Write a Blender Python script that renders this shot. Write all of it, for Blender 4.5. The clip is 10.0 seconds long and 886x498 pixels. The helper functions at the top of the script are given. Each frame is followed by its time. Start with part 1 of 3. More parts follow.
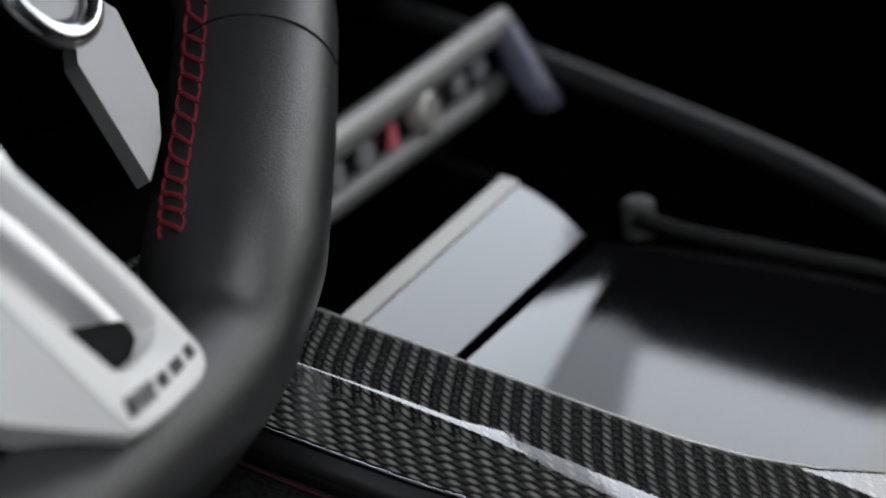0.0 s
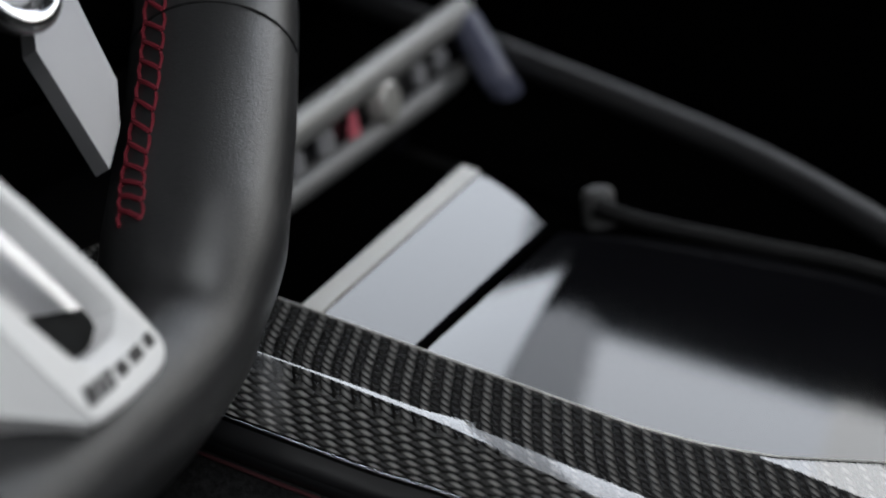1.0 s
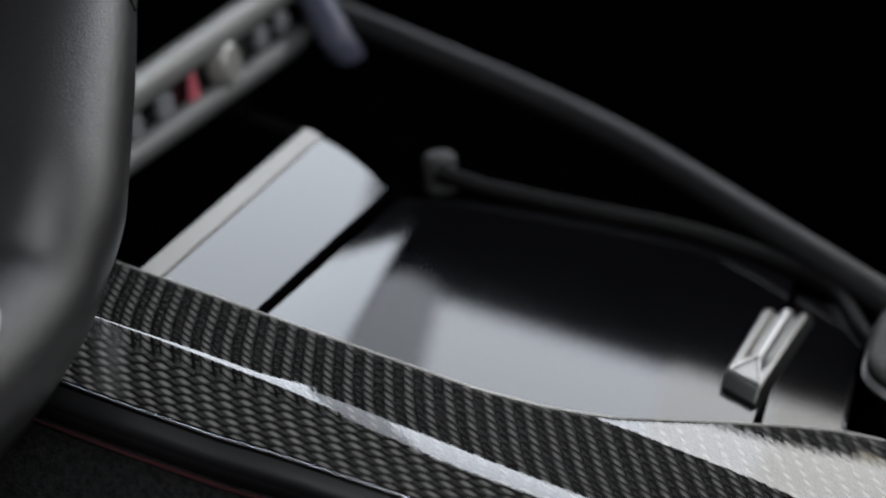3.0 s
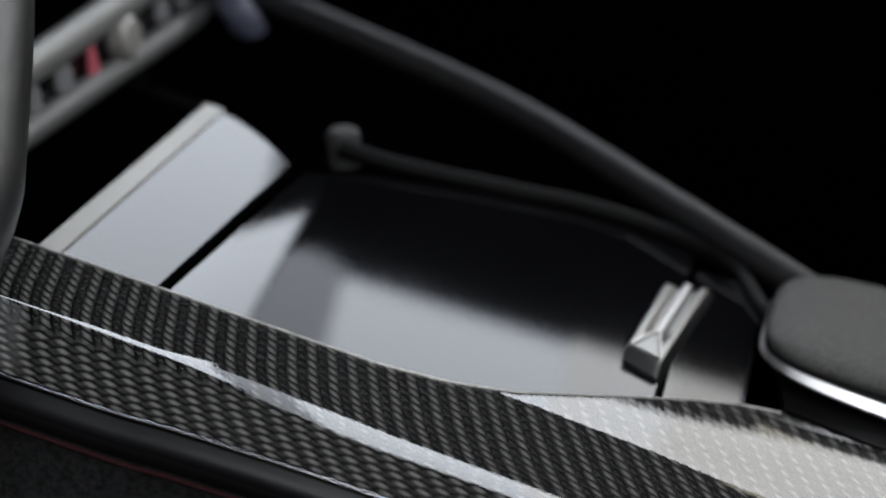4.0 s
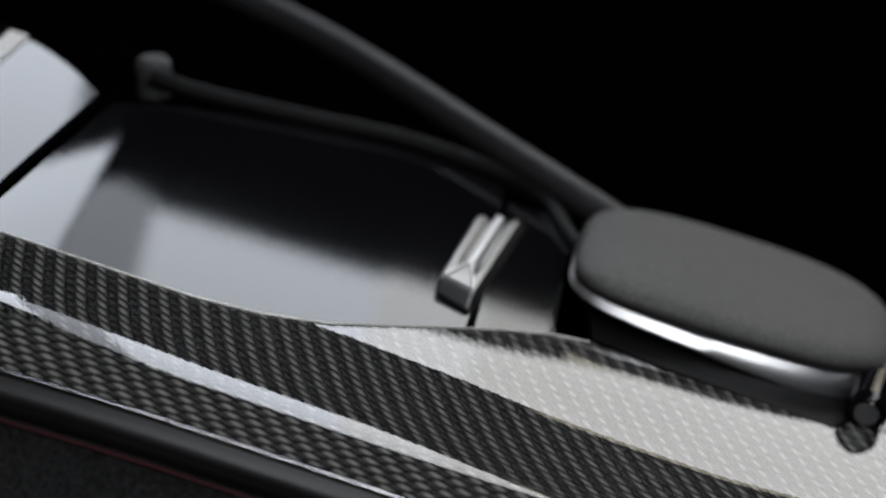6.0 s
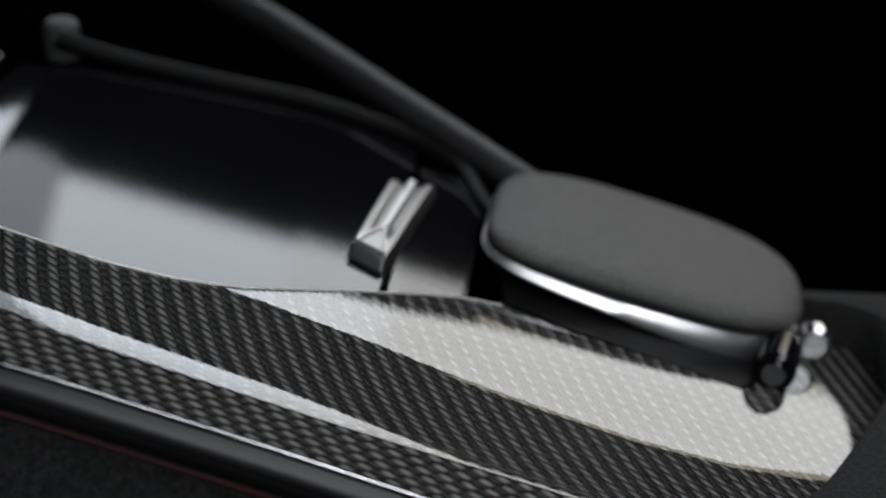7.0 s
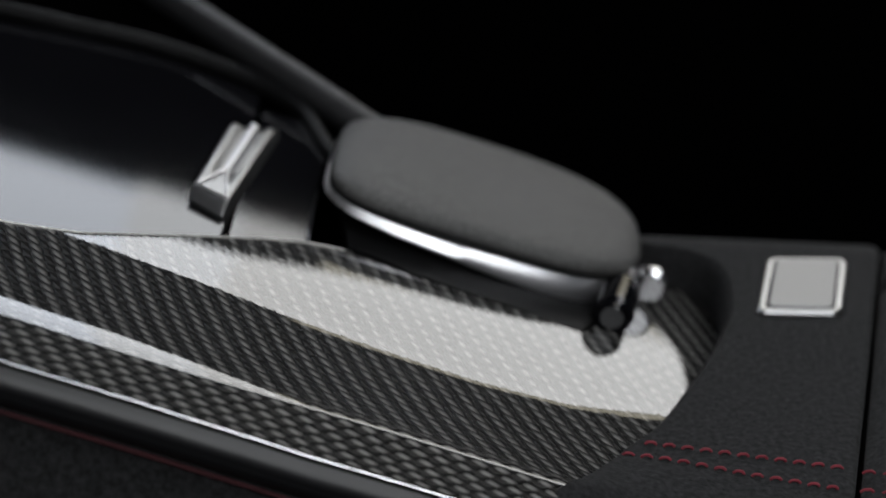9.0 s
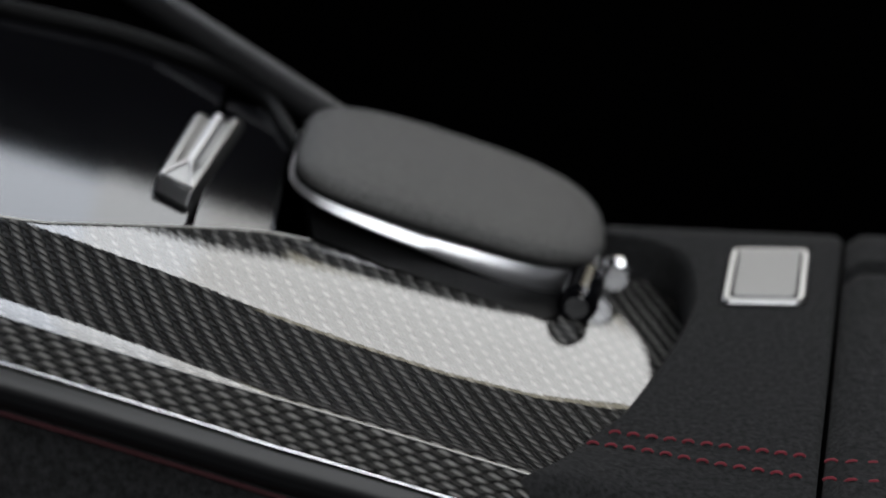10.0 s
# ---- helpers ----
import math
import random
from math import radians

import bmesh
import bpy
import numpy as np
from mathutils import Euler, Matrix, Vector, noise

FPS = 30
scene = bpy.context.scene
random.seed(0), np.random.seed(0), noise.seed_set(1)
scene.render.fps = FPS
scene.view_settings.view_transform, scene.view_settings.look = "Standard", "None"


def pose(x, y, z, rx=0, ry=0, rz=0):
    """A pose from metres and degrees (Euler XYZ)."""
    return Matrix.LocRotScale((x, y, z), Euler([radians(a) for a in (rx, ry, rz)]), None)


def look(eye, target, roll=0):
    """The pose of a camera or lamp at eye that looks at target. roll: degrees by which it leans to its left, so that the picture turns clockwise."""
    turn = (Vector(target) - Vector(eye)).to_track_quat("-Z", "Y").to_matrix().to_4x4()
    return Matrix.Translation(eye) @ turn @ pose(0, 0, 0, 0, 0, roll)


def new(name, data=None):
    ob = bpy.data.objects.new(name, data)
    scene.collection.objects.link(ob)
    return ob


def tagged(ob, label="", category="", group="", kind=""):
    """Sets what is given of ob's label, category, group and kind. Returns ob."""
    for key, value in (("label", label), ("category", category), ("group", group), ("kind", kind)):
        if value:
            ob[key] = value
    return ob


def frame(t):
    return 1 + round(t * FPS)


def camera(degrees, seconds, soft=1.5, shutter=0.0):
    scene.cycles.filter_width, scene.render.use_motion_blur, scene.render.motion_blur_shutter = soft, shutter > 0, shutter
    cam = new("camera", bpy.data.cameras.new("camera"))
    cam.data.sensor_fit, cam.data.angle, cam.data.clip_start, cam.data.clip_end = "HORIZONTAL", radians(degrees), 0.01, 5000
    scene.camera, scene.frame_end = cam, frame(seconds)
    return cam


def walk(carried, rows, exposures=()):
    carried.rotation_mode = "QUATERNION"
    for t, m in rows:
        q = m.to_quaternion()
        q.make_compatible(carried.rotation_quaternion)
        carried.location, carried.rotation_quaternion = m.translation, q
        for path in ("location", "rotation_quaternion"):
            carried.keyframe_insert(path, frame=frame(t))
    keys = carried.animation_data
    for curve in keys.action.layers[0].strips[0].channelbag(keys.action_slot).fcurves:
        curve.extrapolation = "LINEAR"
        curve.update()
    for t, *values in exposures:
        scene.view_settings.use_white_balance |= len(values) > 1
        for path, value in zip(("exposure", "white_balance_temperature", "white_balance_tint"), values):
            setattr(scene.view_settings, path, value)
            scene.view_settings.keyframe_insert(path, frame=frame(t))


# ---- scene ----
cam = camera(31.31, 10.0, soft=1.8)
cam.data.dof.use_dof = True
cam.data.dof.focus_distance = 0.565
cam.data.dof.aperture_fstop = 5.0

# seconds, x, y, z, pitch, roll, yaw; x runs to the rear of the car, y to the passenger, z up
PATH = [
    (0.0, -0.02541, -0.53161, 0.25255, -17.6186, -7.8910, 26.9015),
    (0.5, -0.02574, -0.53154, 0.25235, -17.7993, -7.6900, 26.3900),
    (1.0, -0.02602, -0.53151, 0.25215, -18.1771, -7.3164, 25.4253),
    (1.5, -0.02627, -0.53148, 0.25196, -18.6255, -6.9657, 24.2089),
    (2.0, -0.02651, -0.53142, 0.25176, -19.1065, -6.4482, 22.7042),
    (2.5, -0.02672, -0.53144, 0.25158, -19.5546, -5.8602, 21.1864),
    (4.0, -0.02710, -0.53149, 0.25101, -21.1710, -3.9591, 15.8205),
    (4.5, -0.02714, -0.53161, 0.25085, -21.8215, -3.3055, 14.0489),
    (5.0, -0.02722, -0.53162, 0.25066, -22.5538, -2.5522, 12.1078),
    (5.5, -0.02721, -0.53174, 0.25051, -23.2127, -1.8169, 10.3655),
    (7.0, -0.02703, -0.53230, 0.25007, -25.1746, 0.2154, 5.1753),
    (7.5, -0.02694, -0.53239, 0.24992, -25.7202, 0.8715, 3.5247),
    (8.0, -0.02682, -0.53252, 0.24977, -26.2306, 1.6428, 1.7998),
    (8.5, -0.02666, -0.53274, 0.24964, -26.6253, 2.3689, 0.2180),
    (9.0, -0.02646, -0.53295, 0.24950, -26.9523, 3.0055, -1.1690),
    (9.5, -0.02623, -0.53318, 0.24937, -27.1397, 3.4181, -2.0888),
    (10.0, -0.02597, -0.53343, 0.24925, -27.2049, 3.6319, -2.5638),
]
walk(cam, [(t, pose(x, y, z, 90 + p, 0, w) @ pose(0, 0, 0, 0, 0, r)) for t, x, y, z, p, r, w in PATH])

# ---- light ----
world = bpy.data.worlds.new("sky")
scene.world = world
world.use_nodes = True
wn = world.node_tree
sky = wn.nodes.new("ShaderNodeTexSky")
sky.sky_type, sky.sun_disc = "NISHITA", False
sky.sun_elevation, sky.sun_rotation = radians(38), radians(200)
wn.links.new(sky.outputs[0], wn.nodes["Background"].inputs[0])
wn.nodes["Background"].inputs[1].default_value = 0.02


def window_light(name, centre, target, wide, high, watts, colour):
    lamp = bpy.data.lights.new(name, "AREA")
    lamp.shape, lamp.size, lamp.size_y, lamp.energy, lamp.color = "RECTANGLE", wide, high, watts, colour
    ob = new(name, lamp)
    ob.matrix_world = look(centre, target)
    return ob


# daylight in the openings: the belt line falls towards the rear as the console does
TILT = 19.0
PANES = (
    ("passenger_window_light", -0.1225, -0.012, 0.245, 0.32, 1.09, (0.87, 0.92, 1.0)),
    ("passenger_window_rear_light", 0.055, -0.006, 0.11, 0.32, 0.44, (0.94, 0.96, 0.98)),
    # dim lamp added between the panes to grey part of the lid's reflection
    ("dim_gap_light", -0.2875, 0.01, 0.085, 0.32, 0.15, (0.87, 0.92, 1.0)),
    ("quarter_window_light", -0.50, 0.085, 0.34, 0.29, 1.45, (0.85, 0.91, 1.0)),
    ("rear_door_window_light", 0.44, 0.0, 0.66, 0.32, 2.18, (0.99, 0.985, 0.965)),
    # thin unseen lamp, added to put an olive band in the carbon's reflection
    ("olive_reflection_light", 0.39, 0.190, 0.40, 0.045, 0.068, (1.0, 0.93, 0.74)),
)
for name, along, down, wide, high, watts, colour in PANES:
    turn = Matrix.Rotation(radians(TILT), 4, "Y")
    pane = window_light(name, (0, 0.86, 0.5), (0, 0, 0.4), wide, high, watts, colour)
    pane.matrix_world = Matrix.Translation((0.0, 0.86, 0.530)) @ turn @ Matrix.Translation((along, 0, -down)) @ Matrix.Rotation(radians(-78), 4, "X")
window_light("windscreen_light", (-1.0, 0.10, 0.75), (-0.2, 0.1, 0.1), 1.5, 0.50, 5.9, (0.92, 0.955, 1.0))
window_light("driver_window_light", (0.25, -0.90, 0.60), (0.05, 0.0, 0.1), 1.0, 0.40, 4.8, (0.95, 0.975, 1.0))
# unseen fill lamp added below the closed headliner
window_light("overhead_fill_light", (0.46, -0.18, 0.835), (0.46, -0.18, 0.0), 0.60, 0.60, 5.0, (0.93, 0.96, 1.0))


# ---- materials ----
def mat(name, base, rough=0.5, metal=0.0, coat=0.0, coat_rough=0.03, grain=0.0, scale=400.0, vary=0.15, detail=4.0, ior=1.5, spec=0.5, speck=0.0):
    """A surface with fine grain in its relief and slow variation in its colour and gloss."""
    m = bpy.data.materials.new(name)
    m.use_nodes = True
    nt = m.node_tree
    b = nt.nodes["Principled BSDF"]
    b.inputs["Roughness"].default_value, b.inputs["Metallic"].default_value = rough, metal
    b.inputs["Coat Weight"].default_value, b.inputs["Coat Roughness"].default_value = coat, coat_rough
    b.inputs["IOR"].default_value, b.inputs["Specular IOR Level"].default_value = ior, spec
    tc = nt.nodes.new("ShaderNodeTexCoord")
    slow = nt.nodes.new("ShaderNodeTexNoise")
    slow.inputs["Scale"].default_value, slow.inputs["Detail"].default_value = 22.0, 5.0
    nt.links.new(tc.outputs["Object"], slow.inputs["Vector"])
    ramp = nt.nodes.new("ShaderNodeMix")
    ramp.data_type = "RGBA"
    ramp.inputs[6].default_value = (*[c * (1 - vary) for c in base], 1)
    ramp.inputs[7].default_value = (*[min(1, c * (1 + vary)) for c in base], 1)
    nt.links.new(slow.outputs[0], ramp.inputs[0])
    colour = ramp.outputs[2]
    if speck:
        dots = nt.nodes.new("ShaderNodeTexNoise")
        dots.inputs["Scale"].default_value, dots.inputs["Detail"].default_value = scale * 0.45, 6.0
        nt.links.new(tc.outputs["Object"], dots.inputs["Vector"])
        dr = nt.nodes.new("ShaderNodeMapRange")
        dr.inputs["From Min"].default_value, dr.inputs["From Max"].default_value = 0.35, 0.72
        dr.inputs["To Min"].default_value, dr.inputs["To Max"].default_value = 1 - speck, 1 + 2 * speck
        nt.links.new(dots.outputs[0], dr.inputs["Value"])
        mul = nt.nodes.new("ShaderNodeVectorMath")
        mul.operation = "SCALE"
        nt.links.new(colour, mul.inputs[0])
        nt.links.new(dr.outputs[0], mul.inputs["Scale"])
        colour = mul.outputs[0]
    nt.links.new(colour, b.inputs["Base Color"])
    rr = nt.nodes.new("ShaderNodeMapRange")
    rr.inputs["To Min"].default_value, rr.inputs["To Max"].default_value = rough * 0.88, min(1, rough * 1.12)
    nt.links.new(slow.outputs[0], rr.inputs["Value"])
    nt.links.new(rr.outputs[0], b.inputs["Roughness"])
    if grain:
        fine = nt.nodes.new("ShaderNodeTexNoise")
        fine.inputs["Scale"].default_value, fine.inputs["Detail"].default_value = scale, detail
        nt.links.new(tc.outputs["Object"], fine.inputs["Vector"])
        bump = nt.nodes.new("ShaderNodeBump")
        bump.inputs["Strength"].default_value, bump.inputs["Distance"].default_value = grain, 0.0006
        nt.links.new(fine.outputs[0], bump.inputs["Height"])
        nt.links.new(bump.outputs[0], b.inputs["Normal"])
    return m


def math_node(nt, op, a, b=None):
    n = nt.nodes.new("ShaderNodeMath")
    n.operation = op
    for i, v in enumerate((a, b)):
        if v is None:
            continue
        if isinstance(v, (int, float)):
            n.inputs[i].default_value = v
        else:
            nt.links.new(v, n.inputs[i])
    return n.outputs[0]


def carbon_weave(name, wide=0.0076, long=0.0062):
    """Woven carbon tows under clear lacquer: two slanting sets of tows that pass over and under each other."""
    m = bpy.data.materials.new(name)
    m.use_nodes = True
    nt = m.node_tree
    b = nt.nodes["Principled BSDF"]
    tc = nt.nodes.new("ShaderNodeTexCoord")
    sep = nt.nodes.new("ShaderNodeSeparateXYZ")
    nt.links.new(tc.outputs["UV"], sep.inputs[0])

    def op(kind, a, c=None):
        return math_node(nt, kind, a, c)

    def arch(f):
        c = op("SUBTRACT", op("MULTIPLY", f, 2.0), 1.0)
        return op("MAXIMUM", op("SUBTRACT", 1.0, op("MULTIPLY", c, c)), 0.0)

    u = op("DIVIDE", op("ADD", sep.outputs[0], op("MULTIPLY", sep.outputs[1], 0.36)), wide)
    v = op("DIVIDE", sep.outputs[1], long)
    s1, s2 = op("ADD", u, v), op("SUBTRACT", u, v)
    f1, f2 = op("FRACT", s1), op("FRACT", s2)
    odd = op("PINGPONG", op("ADD", op("FLOOR", s1), op("FLOOR", s2)), 1.0)
    even = op("SUBTRACT", 1.0, odd)
    # below the ridge both sets of tows show; on the top one set stands out in slanting chains
    lozenge_a = op("MULTIPLY", op("POWER", arch(f2), 0.6), op("POWER", arch(f1), 0.75))
    lozenge_b = op("MULTIPLY", op("POWER", arch(f1), 0.6), op("POWER", arch(f2), 0.5))
    height_low = op("ADD", op("MULTIPLY", lozenge_a, odd), op("MULTIPLY", op("MULTIPLY", lozenge_b, even), 0.85))
    share = 0.60
    fu = op("FRACT", u)
    chain = op("LESS_THAN", fu, share)
    lean = op("FRACT", op("ADD", v, op("MULTIPLY", fu, 0.85)))
    over = op("MULTIPLY", arch(op("DIVIDE", fu, share)), op("POWER", arch(lean), 0.9))
    other = op("FRACT", op("ADD", v, 0.5))
    under = op("MULTIPLY", arch(op("DIVIDE", op("SUBTRACT", fu, share), 1 - share)), op("POWER", arch(other), 0.7))
    height_top = op("ADD", op("MULTIPLY", over, chain), op("MULTIPLY", op("MULTIPLY", under, op("SUBTRACT", 1.0, chain)), 0.75))
    side = op("MINIMUM", op("MAXIMUM", op("MULTIPLY", op("ADD", sep.outputs[1], 0.086), -120.0), 0.0), 1.0)
    top = op("SUBTRACT", 1.0, side)
    height = op("ADD", op("MULTIPLY", height_low, side), op("MULTIPLY", height_top, top))
    # the set of tows that catches the light is painted brighter, most below the ridge
    bright = op("ADD", op("MULTIPLY", odd, op("MULTIPLY", side, 1.3)), op("MULTIPLY", chain, top))
    fibre = nt.nodes.new("ShaderNodeTexNoise")
    fibre.inputs["Scale"].default_value = 2600.0
    nt.links.new(tc.outputs["UV"], fibre.inputs["Vector"])
    patch = nt.nodes.new("ShaderNodeTexNoise")
    patch.inputs["Scale"].default_value, patch.inputs["Detail"].default_value = 140.0, 3.0
    nt.links.new(tc.outputs["UV"], patch.inputs["Vector"])
    # glints on the tow crowns and shade between them go into the base colour
    tone = op("ADD", op("MULTIPLY", bright, 0.165), 0.040)
    tone = op("MULTIPLY", tone, op("ADD", op("POWER", height, 2.0), 0.02))
    tone = op("MULTIPLY", tone, op("ADD", fibre.outputs[0], 0.5))
    tone = op("MULTIPLY", tone, op("ADD", op("MULTIPLY", patch.outputs[0], 0.9), 0.55))
    comb = nt.nodes.new("ShaderNodeCombineColor")
    nt.links.new(tone, comb.inputs[0])
    nt.links.new(op("MULTIPLY", tone, 0.98), comb.inputs[1])
    nt.links.new(op("MULTIPLY", tone, 0.93), comb.inputs[2])
    nt.links.new(comb.outputs[0], b.inputs["Base Color"])
    b.inputs["Roughness"].default_value, b.inputs["Specular IOR Level"].default_value = 0.40, 0.06
    bump = nt.nodes.new("ShaderNodeBump")
    bump.inputs["Strength"].default_value, bump.inputs["Distance"].default_value = 0.7, 0.0010
    nt.links.new(height, bump.inputs["Height"])
    nt.links.new(bump.outputs[0], b.inputs["Normal"])
    # the lacquer follows the weave very faintly
    skin = nt.nodes.new("ShaderNodeBump")
    skin.inputs["Strength"].default_value, skin.inputs["Distance"].default_value = 1.0, 0.000007
    nt.links.new(height, skin.inputs["Height"])
    nt.links.new(skin.outputs[0], b.inputs["Coat Normal"])
    b.inputs["Coat Weight"].default_value, b.inputs["Coat Roughness"].default_value = 1.0, 0.02
    b.inputs["Coat IOR"].default_value = 1.75
    return m


M_CARBON = carbon_weave("carbon_twill")
M_PIANO = mat("piano_black", (0.004, 0.004, 0.005), 0.055, vary=0.2, coat=0.0)
M_RIM = mat("wheel_leather", (0.026, 0.026, 0.027), 0.36, grain=0.35, scale=1300, vary=0.15, speck=0.12, spec=1.0)
M_RAIL = mat("dark_rail_leather", (0.017, 0.017, 0.018), 0.42, grain=0.5, scale=1300, vary=0.15, speck=0.15)
M_PAD = mat("grey_leather", (0.058, 0.057, 0.055), 0.5, grain=0.9, scale=1100, vary=0.12, speck=0.22)
M_SUEDE = mat("black_suede", (0.011, 0.011, 0.0115), 0.9, grain=1.0, scale=1000, vary=0.3, spec=0.3, speck=0.6)
M_CHROME = mat("satin_chrome", (0.78, 0.78, 0.80), 0.2, metal=1.0, grain=0.03, scale=900, vary=0.04)
M_SATIN = mat("satin_silver", (0.66, 0.66, 0.67), 0.36, metal=1.0, grain=0.05, scale=2500, vary=0.04)
M_BAND = mat("bright_band", (0.78, 0.78, 0.80), 0.34, metal=1.0, grain=0.03, scale=900, vary=0.04)
M_PULL = mat("soft_chrome", (0.32, 0.32, 0.32), 0.3, metal=1.0, grain=0.05, scale=900, vary=0.06)
M_SPOKE = mat("pale_satin_spoke", (0.88, 0.88, 0.88), 0.38, metal=0.10, grain=0.05, scale=2500, vary=0.03)
M_BRUSH = mat("grey_silver_paint", (0.27, 0.27, 0.28), 0.42, metal=0.7, grain=0.06, scale=2500, vary=0.05)
M_PLASTIC = mat("black_plastic", (0.005, 0.005, 0.0055), 0.5, spec=0.25, grain=0.2, scale=1200, vary=0.2)
M_WELT_SHADE = mat("dark_gap", (0.006, 0.006, 0.006), 0.85, vary=0.1)
M_RED = mat("red_thread", (0.18, 0.012, 0.024), 0.7, grain=0.5, scale=3000, vary=0.3)
M_REDBTN = mat("red_marking", (0.62, 0.13, 0.17), 0.5, vary=0.1)
M_PEG = mat("grey_rubber_peg", (0.06, 0.06, 0.06), 0.5, grain=0.1, scale=900, vary=0.1)
M_LOWBAR = mat("dull_grey_bar", (0.20, 0.20, 0.20), 0.5, metal=0.4, grain=0.06, scale=2500, vary=0.08)
M_BTN = mat("grey_button", (0.25, 0.25, 0.26), 0.4, vary=0.1)
M_BLUEGREY = mat("blue_grey_trim", (0.10, 0.105, 0.15), 0.3, vary=0.15)
# lining and carpet near zero: the cabin's deep shade is put into their colour
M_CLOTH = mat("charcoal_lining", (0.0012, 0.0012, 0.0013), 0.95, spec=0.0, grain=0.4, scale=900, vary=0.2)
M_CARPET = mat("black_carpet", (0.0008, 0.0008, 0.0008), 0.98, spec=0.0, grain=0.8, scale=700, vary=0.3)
M_PIPING = mat("dark_red_thread", (0.04, 0.004, 0.007), 0.8, grain=0.4, scale=3000, vary=0.3)
M_EDGE = mat("cream_silver_edge", (0.55, 0.54, 0.51), 0.45, metal=0.5, grain=0.08, scale=2500, vary=0.06)
M_KEY = mat("brushed_key", (0.22, 0.22, 0.222), 0.42, metal=0.8, grain=0.1, scale=2500, vary=0.06)
M_SIDE = mat("satin_black_moulding", (0.010, 0.010, 0.011), 0.36, vary=0.2)
M_OLIVE_REFLECTION = mat("olive_reflection_paint", (0.11, 0.105, 0.075), 0.6, grain=0.2, scale=900, vary=0.2)
M_LIP = mat("dull_black_lip", (0.004, 0.004, 0.0042), 0.5, spec=0.10, grain=0.2, scale=1200, vary=0.2)
M_BAR = mat("grey_silver_bar", (0.33, 0.33, 0.32), 0.45, metal=0.4, grain=0.06, scale=2500, vary=0.06)
M_INK = mat("dark_lettering", (0.03, 0.03, 0.032), 0.4, vary=0.1)


# ---- mesh helpers ----
def thing(name, label, category, at=(0, 0, 0), group="", kind=""):
    e = new(name)
    e.empty_display_size = 0.01
    e.location = at
    return tagged(e, label, category, group, kind)


def link(name, bm, material, parent=None, label="", smooth=True, bevel=0.0):
    me = bpy.data.meshes.new(name)
    bmesh.ops.recalc_face_normals(bm, faces=bm.faces)
    bm.to_mesh(me)
    bm.free()
    for p in me.polygons:
        p.use_smooth = smooth
    if smooth:
        me.set_sharp_from_angle(angle=radians(38))
    me.materials.append(material)
    ob = new(name, me)
    if parent:
        ob.parent = parent
        ob.location = -sum_location(parent)
    if label:
        ob["label"] = label
    if bevel:
        b = ob.modifiers.new("bevel", "BEVEL")
        b.width, b.segments, b.limit_method, b.angle_limit = bevel, 3, "ANGLE", radians(35)
        w = ob.modifiers.new("wn", "WEIGHTED_NORMAL")
        w.keep_sharp = True
    return ob


def sum_location(ob):
    v = Vector((0, 0, 0))
    while ob:
        v += ob.location
        ob = ob.parent
    return v


part = link


def sheet(fn, nu, nv, thick=0.003, uv=None):
    """A curved plate: fn(a, b) for a, b in 0..1 gives its top; it has a rim and an underside."""
    bm = bmesh.new()
    top = [[bm.verts.new(fn(i / nu, j / nv)) for j in range(nv + 1)] for i in range(nu + 1)]
    low = [[bm.verts.new(Vector(fn(i / nu, j / nv)) - Vector((0, 0, thick))) for j in range(nv + 1)] for i in range(nu + 1)]
    lay = bm.loops.layers.uv.new("uv")
    for i in range(nu):
        for j in range(nv):
            f = bm.faces.new((top[i][j], top[i + 1][j], top[i + 1][j + 1], top[i][j + 1]))
            if uv:
                for lo, (a, c) in zip(f.loops, ((i, j), (i + 1, j), (i + 1, j + 1), (i, j + 1))):
                    lo[lay].uv = uv(a / nu, c / nv)
            bm.faces.new((low[i][j + 1], low[i + 1][j + 1], low[i + 1][j], low[i][j]))
    for i in range(nu):
        bm.faces.new((top[i + 1][0], top[i][0], low[i][0], low[i + 1][0]))
        bm.faces.new((top[i][nv], top[i + 1][nv], low[i + 1][nv], low[i][nv]))
    for j in range(nv):
        bm.faces.new((top[0][j], top[0][j + 1], low[0][j + 1], low[0][j]))
        bm.faces.new((top[nu][j + 1], top[nu][j], low[nu][j], low[nu][j + 1]))
    return bm


def tube(points, radius, sides=10, closed=False, squash=1.0, up=(0, 0, 1)):
    """A round bar along points; radius may be a function of 0..1; squash flattens it along up."""
    bm = bmesh.new()
    pts = [Vector(p) for p in points]
    n = len(pts)
    rings = []
    for i, p in enumerate(pts):
        a = pts[(i - 1) % n] if (closed or i > 0) else p
        b = pts[(i + 1) % n] if (closed or i < n - 1) else p
        t = (b - a).normalized()
        s = t.cross(Vector(up)).normalized()
        w = s.cross(t).normalized()
        r = radius(i / (n - 1)) if callable(radius) else radius
        rings.append([bm.verts.new(p + s * (math.cos(k * math.tau / sides) * r) + w * (math.sin(k * math.tau / sides) * r * squash)) for k in range(sides)])
    for i in range(n if closed else n - 1):
        q, r2 = rings[i], rings[(i + 1) % n]
        for k in range(sides):
            bm.faces.new((q[k], q[(k + 1) % sides], r2[(k + 1) % sides], r2[k]))
    if not closed:
        bm.faces.new(rings[0][::-1])
        bm.faces.new(rings[-1])
    return bm


